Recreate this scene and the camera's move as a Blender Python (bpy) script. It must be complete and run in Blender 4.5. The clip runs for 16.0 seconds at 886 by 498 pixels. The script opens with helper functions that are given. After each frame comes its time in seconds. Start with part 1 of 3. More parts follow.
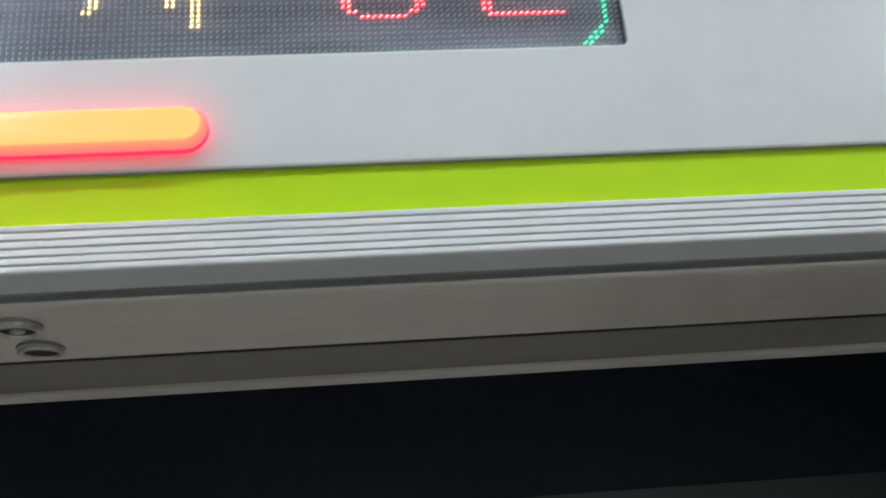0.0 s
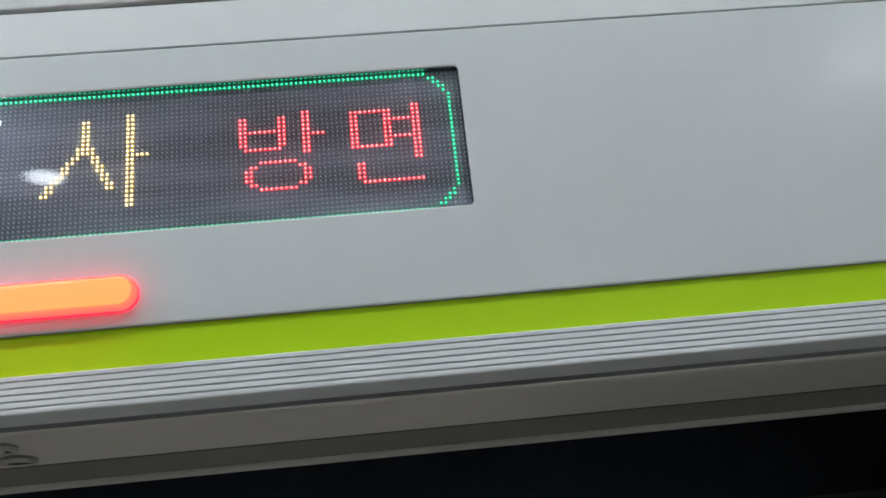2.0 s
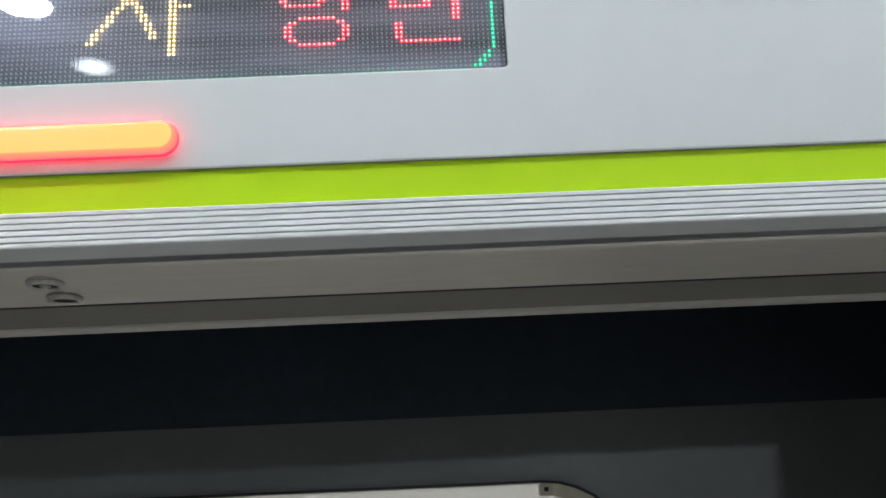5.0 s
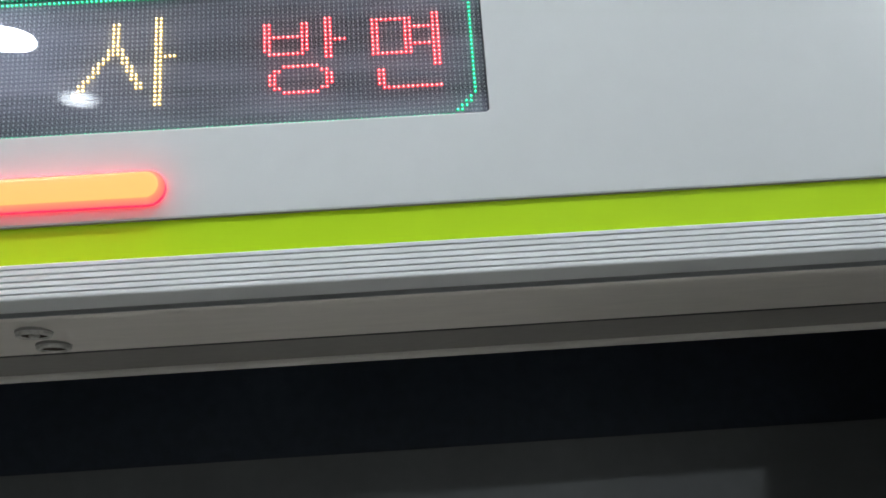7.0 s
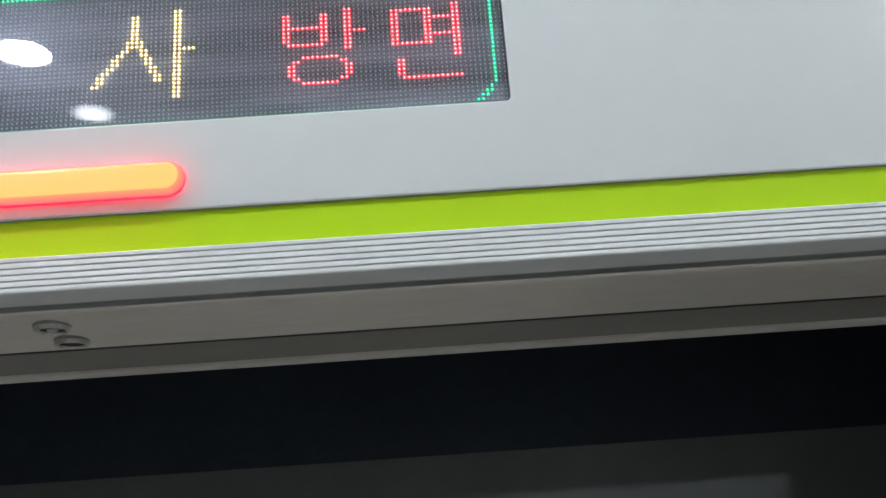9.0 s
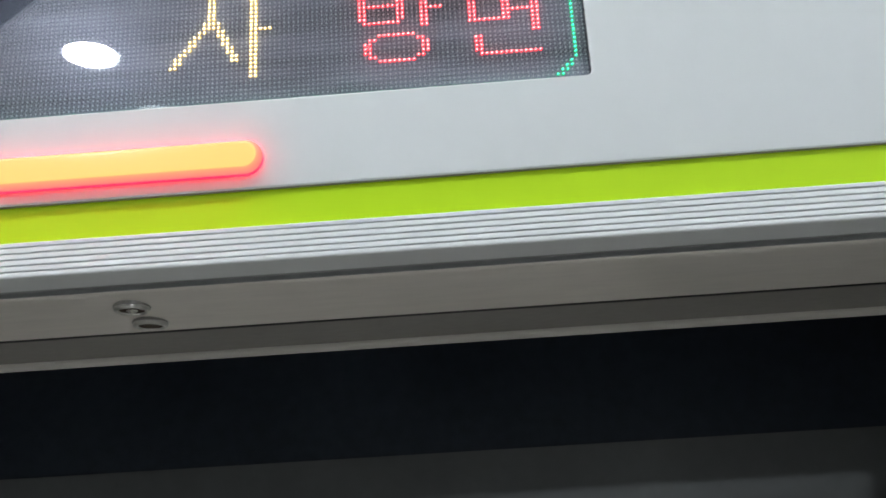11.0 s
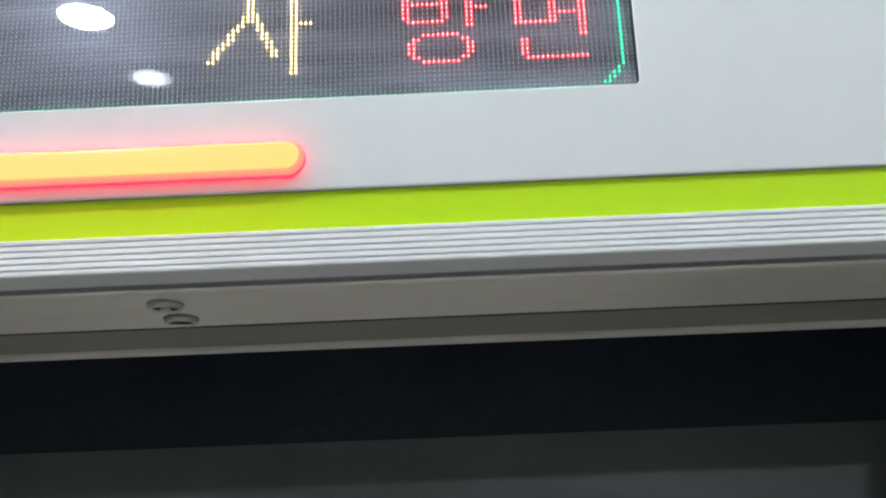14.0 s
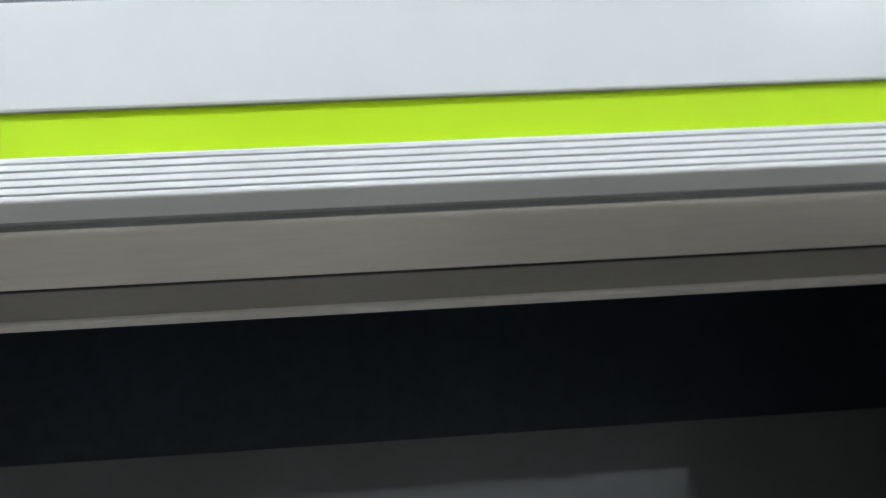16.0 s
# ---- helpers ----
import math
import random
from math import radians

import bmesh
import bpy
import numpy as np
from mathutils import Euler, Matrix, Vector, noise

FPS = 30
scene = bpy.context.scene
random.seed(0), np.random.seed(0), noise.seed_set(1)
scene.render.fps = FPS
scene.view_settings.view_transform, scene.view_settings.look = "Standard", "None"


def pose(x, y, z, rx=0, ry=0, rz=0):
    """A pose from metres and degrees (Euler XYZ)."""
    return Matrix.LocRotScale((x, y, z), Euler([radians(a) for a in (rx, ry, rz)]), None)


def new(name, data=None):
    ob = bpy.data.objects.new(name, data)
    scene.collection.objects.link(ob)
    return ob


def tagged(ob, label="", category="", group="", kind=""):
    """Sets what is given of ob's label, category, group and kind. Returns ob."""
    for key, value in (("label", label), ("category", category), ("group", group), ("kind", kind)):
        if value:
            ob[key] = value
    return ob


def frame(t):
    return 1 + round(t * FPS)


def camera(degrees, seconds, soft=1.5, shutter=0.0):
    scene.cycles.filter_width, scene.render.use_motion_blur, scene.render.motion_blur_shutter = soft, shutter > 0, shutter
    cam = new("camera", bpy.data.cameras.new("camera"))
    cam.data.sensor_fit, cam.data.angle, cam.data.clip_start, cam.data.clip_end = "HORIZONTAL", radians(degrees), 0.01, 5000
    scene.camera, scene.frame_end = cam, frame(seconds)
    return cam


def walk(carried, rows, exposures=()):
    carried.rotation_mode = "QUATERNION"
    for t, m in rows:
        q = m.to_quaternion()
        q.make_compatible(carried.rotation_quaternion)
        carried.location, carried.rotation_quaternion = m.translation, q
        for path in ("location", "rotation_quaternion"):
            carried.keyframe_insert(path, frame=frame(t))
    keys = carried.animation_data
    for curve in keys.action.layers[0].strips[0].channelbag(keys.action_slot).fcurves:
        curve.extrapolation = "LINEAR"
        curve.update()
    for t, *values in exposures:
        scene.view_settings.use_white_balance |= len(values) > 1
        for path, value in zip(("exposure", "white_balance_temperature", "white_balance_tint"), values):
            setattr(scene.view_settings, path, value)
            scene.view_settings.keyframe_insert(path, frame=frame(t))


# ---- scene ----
# A platform-edge door header under a subway platform ceiling, with a train standing behind the open doorway.
# x runs along the platform edge, y towards the track, z up; x = 0 is the display's right end, y = 0 the fascia.
cam = camera(51.9, 16.0, soft=1.6, shutter=0.4)

# seconds, x, y, z, pitch, roll, yaw
PATH = [
    (0.0, -0.2194, -0.6209, 1.9077, 19.864, 4.231, -3.716),
    (0.5, -0.1176, -0.7204, 1.9081, 20.195, 3.923, -2.342),
    (1.0, -0.0684, -0.7649, 1.9314, 19.678, 5.186, -1.851),
    (1.5, -0.0836, -0.8276, 1.9533, 19.430, 5.648, -1.801),
    (2.0, -0.0949, -0.8470, 1.9552, 19.549, 5.704, -1.950),
    (2.5, -0.1218, -0.8410, 1.8880, 19.020, 4.476, -2.501),
    (3.0, -0.0961, -0.8477, 1.8861, 17.801, 3.144, -1.497),
    (3.5, -0.0952, -0.8495, 1.8831, 16.255, 2.886, -1.351),
    (4.0, -0.0842, -0.8460, 1.8786, 15.090, 1.878, -0.125),
    (6.5, -0.0879, -0.8581, 1.9061, 14.789, 3.492, -0.667),
    (7.0, -0.0821, -0.8652, 1.9077, 15.982, 3.713, -0.546),
    (7.5, -0.0816, -0.8615, 1.8991, 16.506, 3.698, -0.170),
    (8.0, -0.0973, -0.8436, 1.8866, 17.445, 3.685, -0.197),
    (10.5, -0.0919, -0.8470, 1.8792, 17.079, 3.865, 2.264),
    (11.0, -0.1244, -0.8209, 1.8641, 17.830, 3.119, 3.397),
    (11.5, -0.1625, -0.8033, 1.8598, 17.607, 2.892, 1.803),
    (12.0, -0.1686, -0.8171, 1.8602, 16.221, 2.524, 2.097),
    (12.5, -0.1700, -0.8242, 1.8587, 15.540, 2.499, 2.430),
    (13.0, -0.1623, -0.8086, 1.8601, 15.321, 2.839, 1.399),
    (13.5, -0.1603, -0.8006, 1.8592, 15.191, 2.462, 2.353),
    (14.0, -0.1867, -0.8290, 1.9124, 15.295, 2.099, 1.527),
    (14.5, -0.1515, -0.8542, 1.9358, 16.048, 1.094, -0.167),
    (15.0, -0.0831, -0.8052, 1.9191, 16.831, 1.043, -3.485),
    (15.5, -0.0356, -0.7289, 1.8853, 17.515, 1.243, -3.967),
    (16.0, 0.0344, -0.6530, 1.8763, 17.017, 4.123, -3.399),
]
EXPOSURES = [
    (0.0, 0.28), (0.5, 0.29), (1.0, 0.33), (1.5, -0.01), (2.0, -0.19), (2.5, -0.02), (3.0, 0.46), (3.5, 0.50), (4.0, 0.48),
    (6.5, 0.18), (7.0, 0.20), (7.5, 0.10), (8.0, 0.13), (10.5, 0.45), (11.0, 0.42), (11.5, 0.68), (12.0, 0.70), (12.5, 0.61), (13.0, 0.68), (13.5, 0.70),
    (14.0, 0.52), (14.5, 0.12), (15.0, 0.05), (15.5, 0.25), (16.0, 0.73),
]
walk(cam, [(t, pose(x, y, z, 90 + p, r, w)) for t, x, y, z, p, r, w in PATH], EXPOSURES)

# ---- light: an underground station, no daylight; battens and drum lamp are assumed, out of view ----
world = bpy.data.worlds.new("underground")
world.use_nodes = True
world.node_tree.nodes["Background"].inputs[0].default_value = (0.0, 0.0, 0.0, 1)
world.node_tree.nodes["Background"].inputs[1].default_value = 0.0
scene.world = world
LAMP_COLOUR = (0.905, 0.98, 1.03)
DOWNLIGHT = 110.0      # brightness of a ceiling downlight's diffuser
WEAK_DOWNLIGHT = 12.5  # an ageing downlight, much dimmer
TRAIN_LIGHT = 3.7
BATTEN = 23.5          # assumed linear light along the platform edge, never in view
DRUM = 500.0           # added drum lamp over the far side of the platform, out of view

# ---- materials ----


def mat(name, colour, rough=0.5, metal=0.0, grain=0.0, grain_size=40.0, stain=0.0, stain_size=3.0, bump=0.0,
        bump_size=600.0, stretch=(1, 1, 1), rough_var=0.0, coat=0.0, spec=0.5):
    """A painted, metal or stone surface: colour varied at two scales, with relief and uneven gloss."""
    m = bpy.data.materials.new(name)
    m.use_nodes = True
    nt = m.node_tree
    n, link = nt.nodes, nt.links.new
    b = n["Principled BSDF"]
    b.inputs["Base Color"].default_value = (*colour, 1)
    b.inputs["Roughness"].default_value = rough
    b.inputs["Metallic"].default_value = metal
    b.inputs["Coat Weight"].default_value = coat
    b.inputs["Coat Roughness"].default_value = 0.08
    b.inputs["Specular IOR Level"].default_value = spec
    geo = n.new("ShaderNodeNewGeometry")
    mp = n.new("ShaderNodeMapping")
    mp.inputs["Scale"].default_value = stretch
    link(geo.outputs["Position"], mp.inputs["Vector"])

    def noise_node(size, detail=4):
        q = n.new("ShaderNodeTexNoise")
        q.inputs["Scale"].default_value = size
        q.inputs["Detail"].default_value = detail
        link(mp.outputs["Vector"], q.inputs["Vector"])
        return q.outputs["Fac"]

    col = None
    if grain or stain:
        fine, wide = noise_node(grain_size), noise_node(stain_size)
        sums = []
        for fac, amount in ((fine, grain), (wide, stain)):
            r = n.new("ShaderNodeMapRange")
            r.inputs["From Min"].default_value, r.inputs["From Max"].default_value = 0.3, 0.7
            r.inputs["To Min"].default_value, r.inputs["To Max"].default_value = 1 - amount, 1 + amount * 0.4
            link(fac, r.inputs["Value"])
            sums.append(r.outputs["Result"])
        mul = n.new("ShaderNodeMath")
        mul.operation = "MULTIPLY"
        link(sums[0], mul.inputs[0]), link(sums[1], mul.inputs[1])
        mix = n.new("ShaderNodeVectorMath")
        mix.operation = "SCALE"
        mix.inputs[0].default_value = colour
        link(mul.outputs[0], mix.inputs["Scale"])
        link(mix.outputs["Vector"], b.inputs["Base Color"])
    if rough_var:
        r = n.new("ShaderNodeMapRange")
        r.inputs["From Min"].default_value, r.inputs["From Max"].default_value = 0.3, 0.7
        r.inputs["To Min"].default_value, r.inputs["To Max"].default_value = rough - rough_var, rough + rough_var
        link(noise_node(stain_size * 2.3), r.inputs["Value"])
        link(r.outputs["Result"], b.inputs["Roughness"])
    if bump:
        bp = n.new("ShaderNodeBump")
        bp.inputs["Strength"].default_value = bump
        bp.inputs["Distance"].default_value = 0.001
        link(noise_node(bump_size, 2), bp.inputs["Height"])
        link(bp.outputs["Normal"], b.inputs["Normal"])
    return m


def glow(name, colour, strength, base=(0.5, 0.5, 0.5), rough=0.3):
    m = bpy.data.materials.new(name)
    m.use_nodes = True
    b = m.node_tree.nodes["Principled BSDF"]
    b.inputs["Base Color"].default_value = (*base, 1)
    b.inputs["Roughness"].default_value = rough
    b.inputs["Emission Color"].default_value = (*colour, 1)
    b.inputs["Emission Strength"].default_value = strength
    return m


def glass_mat(name, tint, haze=0.0):
    """A thin pane: clear, with a mirror reflection by Fresnel and a little haze."""
    m = bpy.data.materials.new(name)
    m.use_nodes = True
    n, link = m.node_tree.nodes, m.node_tree.links.new
    n.remove(n["Principled BSDF"])
    clear = n.new("ShaderNodeBsdfTransparent")
    clear.inputs[0].default_value = (*tint, 1)
    gloss = n.new("ShaderNodeBsdfGlossy")
    gloss.inputs["Roughness"].default_value = 0.015
    fres = n.new("ShaderNodeFresnel")
    fres.inputs["IOR"].default_value = 1.5
    mix = n.new("ShaderNodeMixShader")
    link(fres.outputs[0], mix.inputs[0]), link(clear.outputs[0], mix.inputs[1]), link(gloss.outputs[0], mix.inputs[2])
    last = mix
    if haze:
        soft = n.new("ShaderNodeBsdfGlossy")
        soft.inputs["Roughness"].default_value = 0.27
        soft.inputs["Color"].default_value = (0.70, 0.76, 1.0, 1)
        add = n.new("ShaderNodeMixShader")
        add.inputs[0].default_value = haze
        link(mix.outputs[0], add.inputs[1]), link(soft.outputs[0], add.inputs[2])
        last = add
    link(last.outputs[0], n["Material Output"].inputs[0])
    return m


M_PANEL = mat("white powder-coated steel", (0.71, 0.728, 0.735), 0.18, spec=0.105, grain=0.015, grain_size=25, stain=0.03, stain_size=2.5,
              bump=0.05, bump_size=900)
M_UPPER = mat("white upper cladding", (0.78, 0.79, 0.79), 0.4, grain=0.015, stain=0.03, bump=0.05, bump_size=900)
M_GREEN = mat("lime green film", (0.52, 0.79, 0.010), 0.48, grain=0.015, grain_size=30, stain=0.03, stain_size=2.2, rough_var=0.05, spec=0.22)
M_ALU = mat("ribbed anodised aluminium", (0.80, 0.81, 0.815), 0.5, metal=0.05, grain=0.015, grain_size=60, stain=0.03,
            stain_size=4, stretch=(0.2, 1, 1))
M_SOFFIT = mat("satin beige-grey aluminium", (0.90, 0.84, 0.778), 0.36, metal=0.32, grain=0.05, grain_size=120, stain=0.08,
               stain_size=5, stretch=(0.15, 1, 1), rough_var=0.04)
# drawn along the extrusion, so that reflections spread across it
M_SOFFIT.node_tree.nodes["Principled BSDF"].inputs["Anisotropic"].default_value = 0.85
_t = M_SOFFIT.node_tree.nodes.new("ShaderNodeCombineXYZ")
_t.inputs["Y"].default_value = 1.0
M_SOFFIT.node_tree.links.new(_t.outputs[0], M_SOFFIT.node_tree.nodes["Principled BSDF"].inputs["Tangent"])
M_STEEL = mat("brushed grey stainless steel", (0.55, 0.55, 0.54), 0.42, metal=0.5, grain=0.06, grain_size=300, stain=0.06,
              stain_size=4, stretch=(1, 1, 0.04))
M_REAR = mat("dull dark grey metal", (0.31, 0.29, 0.27), 0.6, metal=0.1, grain=0.06, grain_size=200, stain=0.1,
             stain_size=5, stretch=(0.3, 1, 1))
M_LIP = mat("pale grey painted edge", (0.74, 0.70, 0.65), 0.5, grain=0.05, grain_size=60, stain=0.1, stain_size=8)
M_CHROME = mat("worn chrome", (0.70, 0.67, 0.63), 0.28, metal=0.75, grain=0.2, grain_size=250, stain=0.1, stain_size=60)
M_BROWN = mat("dark brown plastic", (0.085, 0.062, 0.046), 0.7, grain=0.2, stain=0.2, spec=0.1)
M_BLACK = mat("black rubber", (0.012, 0.012, 0.013), 0.6, grain=0.2, stain=0.2)
# dark backing; in the header's gaps the dark colour stands for shade
M_SHADOWGAP = mat("dark grey gap shade and backing", (0.05, 0.05, 0.052), 0.7, grain=0.2, stain=0.2)
# the slot's shade is put into this grey
M_GAP = mat("grey slot shade", (0.36, 0.365, 0.37), 0.6, grain=0.1, stain=0.15)
# the long streaks in its colour imitate reflections on the display
M_BOARD = mat("charcoal display board", (0.295, 0.282, 0.340), 0.5, grain=0.25, grain_size=70, stain=0.85, stain_size=18,
              stretch=(0.16, 1, 1.6))
M_LINING = mat("dark drawn aluminium", (0.30, 0.31, 0.33), 0.14, metal=1.0, grain=0.05, stain=0.08, stain_size=20)
M_LOUVRE = mat("dark louvre plastic", (0.26, 0.25, 0.285), 0.5, grain=0.3, grain_size=50, stain=0.3, stain_size=15)
M_LED_OFF = mat("unlit led lens", (0.90, 0.90, 0.90), 0.15)
# a lit led: a hot chip and the coloured lens round it
M_LED = {"red": (glow("lit red led chip", (1.0, 0.24, 0.23), 9.0, (0.4, 0.02, 0.03)), glow("lit red led lens", (1.0, 0.002, 0.022), 1.7, (0.2, 0.005, 0.01))),
         "green": (glow("lit green led chip", (0.07, 1.0, 0.50), 5.0, (0.02, 0.4, 0.15)), glow("lit green led lens", (0.0, 0.55, 0.21), 1.0, (0.0, 0.15, 0.05))),
         "yellow": (glow("lit yellow led chip", (1.0, 0.86, 0.50), 9.0, (0.5, 0.4, 0.1)), glow("lit yellow led lens", (0.88, 0.56, 0.04), 0.85, (0.3, 0.2, 0.02)))}
# the lamp's lens: orange-yellow front, deeper orange shoulder, and a red glow at the foot
M_LAMP = {"face": glow("lit orange lens", (1.75, 0.295, 0.086), 1.75, (0.7, 0.07, 0.04), 0.2),
          "shoulder": glow("lit orange-red lens", (2.4, 0.19, 0.075), 1.75, (0.7, 0.07, 0.04), 0.22),
          "foot": glow("lit red lens foot", (2.2, 0.010, 0.062), 1.5, (0.5, 0.02, 0.02), 0.3)}
# the shoulder turns from the front's orange to salmon towards the foot
_n, _l = M_LAMP["shoulder"].node_tree.nodes, M_LAMP["shoulder"].node_tree.links.new
_g, _s, _r, _c = _n.new("ShaderNodeNewGeometry"), _n.new("ShaderNodeSeparateXYZ"), _n.new("ShaderNodeMapRange"), _n.new("ShaderNodeValToRGB")
_r.inputs["From Min"].default_value, _r.inputs["From Max"].default_value = -0.0046, -0.0135
_l(_g.outputs["Position"], _s.inputs[0]), _l(_s.outputs["Y"], _r.inputs["Value"]), _l(_r.outputs["Result"], _c.inputs[0])
_e = _c.color_ramp.elements
_e[0].color, _e[1].color = (1.9, 0.070, 0.078, 1), (1.9, 0.26, 0.085, 1)
_e.new(0.85).color = (1.9, 0.160, 0.078, 1)
_l(_c.outputs[0], _n["Principled BSDF"].inputs["Emission Color"])
M_COVER = glass_mat("display cover glass", (0.93, 0.94, 0.96), 0.015)
M_DOORGLASS = glass_mat("tinted door glass", (0.62, 0.66, 0.66))
M_TRAIN = mat("grey train body", (0.168, 0.175, 0.181), 0.45, grain=0.05, stain=0.12, stain_size=6, rough_var=0.06)
M_TRAINTOP = mat("black roof edge", (0.042, 0.054, 0.076), 0.5, grain=0.2, stain=0.3, stain_size=2)
M_TRAINGREEN = mat("green train door paint", (0.25, 0.47, 0.006), 0.4, grain=0.03, stain=0.06)
M_CREAM = mat("cream door surround", (0.5, 0.47, 0.36), 0.45, grain=0.06, stain=0.12, stain_size=20)
M_INSIDE = mat("white train lining", (0.75, 0.75, 0.74), 0.5, grain=0.02, stain=0.05)
M_ADVERT = mat("pale pink advert card", (0.72, 0.60, 0.56), 0.5, grain=0.1, grain_size=12, stain=0.2, stain_size=8)
M_FLOOR = mat("grey granite", (0.52, 0.50, 0.465), 0.3, grain=0.3, grain_size=160, stain=0.12, stain_size=1.5)
M_CEIL = mat("off-white ceiling board", (0.70, 0.71, 0.71), 0.6, grain=0.02, stain=0.05, stain_size=1.2)
M_WALL = mat("grey wall panel", (0.15, 0.155, 0.16), 0.3, grain=0.03, stain=0.06, stain_size=1.1)
M_TUNNEL = mat("sooty tunnel concrete", (0.03, 0.03, 0.03), 0.9, grain=0.3, stain=0.4, stain_size=1.0)
M_DIFFUSER = glow("downlight diffuser", LAMP_COLOUR, DOWNLIGHT, (0.8, 0.8, 0.8))
M_WEAK = glow("dim downlight diffuser", LAMP_COLOUR, WEAK_DOWNLIGHT, (0.8, 0.8, 0.8))
# the dim lamp is brightest in the middle of its diffuser
_n, _l = M_WEAK.node_tree.nodes, M_WEAK.node_tree.links.new
_c, _len, _r = _n.new("ShaderNodeTexCoord"), _n.new("ShaderNodeVectorMath"), _n.new("ShaderNodeMapRange")
_len.operation = "LENGTH"
_r.interpolation_type = "SMOOTHSTEP"
_r.inputs["From Min"].default_value, _r.inputs["From Max"].default_value = 0.02, 0.088
_r.inputs["To Min"].default_value, _r.inputs["To Max"].default_value = WEAK_DOWNLIGHT, 0.0
_l(_c.outputs["Object"], _len.inputs[0]), _l(_len.outputs["Value"], _r.inputs["Value"])
_l(_r.outputs["Result"], _n["Principled BSDF"].inputs["Emission Strength"])
M_BATTEN = glow("batten diffuser", LAMP_COLOUR, BATTEN, (0.8, 0.8, 0.8))
M_DRUM = glow("opal drum diffuser", LAMP_COLOUR, DRUM, (0.8, 0.8, 0.8))
M_TRAINLAMP = glow("train ceiling light", (1.0, 0.97, 0.94), TRAIN_LIGHT, (0.8, 0.8, 0.8))
M_SCUFF = mat("black scuff", (0.015, 0.014, 0.013), 0.7)

# ---- building helpers ----


def finish(name, bm, material, parent=None, label="", smooth=False):
    bmesh.ops.recalc_face_normals(bm, faces=bm.faces)
    me = bpy.data.meshes.new(name)
    bm.to_mesh(me)
    bm.free()
    me.materials.append(material)
    if smooth:
        for p in me.polygons:
            p.use_smooth = True
        me.set_sharp_from_angle(angle=radians(35))
    ob = new(name, me)
    if parent:
        ob.parent = parent
    if label:
        tagged(ob, label)
    return ob


def part(name, bm, material, parent, label="", smooth=False):
    return finish(name, bm, material, parent, label, smooth)


def empty(name, x=0.0, y=0.0, z=0.0):
    ob = new(name)
    ob.empty_display_size = 0.05
    ob.matrix_world = pose(x, y, z)
    return ob


def box(x0, x1, y0, y1, z0, z1, bevel=0.0, bm=None):
    """A block between two corners, its edges rounded by bevel."""
    made = bmesh.new()
    bmesh.ops.create_cube(made, size=1)
    for v in made.verts:
        v.co = ((x0 + x1) / 2 + v.co.x * (x1 - x0), (y0 + y1) / 2 + v.co.y * (y1 - y0), (z0 + z1) / 2 + v.co.z * (z1 - z0))
    if bevel:
        bmesh.ops.bevel(made, geom=made.edges[:], offset=bevel, segments=2, affect="EDGES", profile=0.6)
    if bm is None:
        return made
    me = bpy.data.meshes.new("tmp")
    made.to_mesh(me)
    made.free()
    bm.from_mesh(me)
    bpy.data.meshes.remove(me)
    return bm


def profile(points, x0, x1):
    """A bar along x with the cross-section given as (y, z) points."""
    bm = bmesh.new()
    a = [bm.verts.new((x0, y, z)) for y, z in points]
    b = [bm.verts.new((x1, y, z)) for y, z in points]
    k = len(points)
    bm.faces.new(a), bm.faces.new(b[::-1])
    for i in range(k):
        bm.faces.new((a[i], a[(i + 1) % k], b[(i + 1) % k], b[i]))
    return bm


def ring_plate(outer, inner, y0, y1, lip=None):
    """A plate in the x-z plane, from y0 (front) to y1, with one opening; outer and inner are loops of equal length.
    lip, where given, is (outer loop, inner loop, depth) of a narrow chamfer round the front edges."""
    bm = bmesh.new()
    k = len(outer)

    def ring(loop, y):
        return [bm.verts.new((x, y, z)) for x, z in loop]

    rings = [ring(outer, y1), ring(outer, y0 + lip[2] if lip else y0)]
    if lip:
        rings += [ring(lip[0], y0), ring(lip[1], y0), ring(inner, y0 + lip[2])]
    else:
        rings += [ring(inner, y0)]
    rings += [ring(inner, y1)]
    for a, b in zip(rings, rings[1:] + rings[:1]):
        for i in range(k):
            j = (i + 1) % k
            bm.faces.new((a[i], a[j], b[j], b[i]))
    return bm


def rounded(x0, x1, z0, z1, r, steps=6):
    """A loop round a rectangle with rounded corners, from the lower left corner."""
    pts = []
    for cx, cz, a0 in ((x0 + r, z0 + r, 180), (x1 - r, z0 + r, 270), (x1 - r, z1 - r, 0), (x0 + r, z1 - r, 90)):
        for i in range(steps + 1):
            a = radians(a0 + 90 * i / steps)
            pts.append((cx + r * math.cos(a), cz + r * math.sin(a)))
    return pts


def spread_corner_loop(x0, x1, z0, z1, steps=6):
    """A rectangle whose loop points lie along its sides, to pair with rounded() without doubled points."""
    pts = []
    e = 0.02
    for (cx, cz), (ax, az), (bx, bz) in (((x0, z0), (0, 1), (1, 0)), ((x1, z0), (-1, 0), (0, 1)),
                                         ((x1, z1), (0, -1), (-1, 0)), ((x0, z1), (1, 0), (0, -1))):
        for i in range(steps + 1):
            s = i / steps * 2 - 1
            dx, dz = (ax * -s, az * -s) if s < 0 else (bx * s, bz * s)
            pts.append((cx + dx * e, cz + dz * e))
    return pts


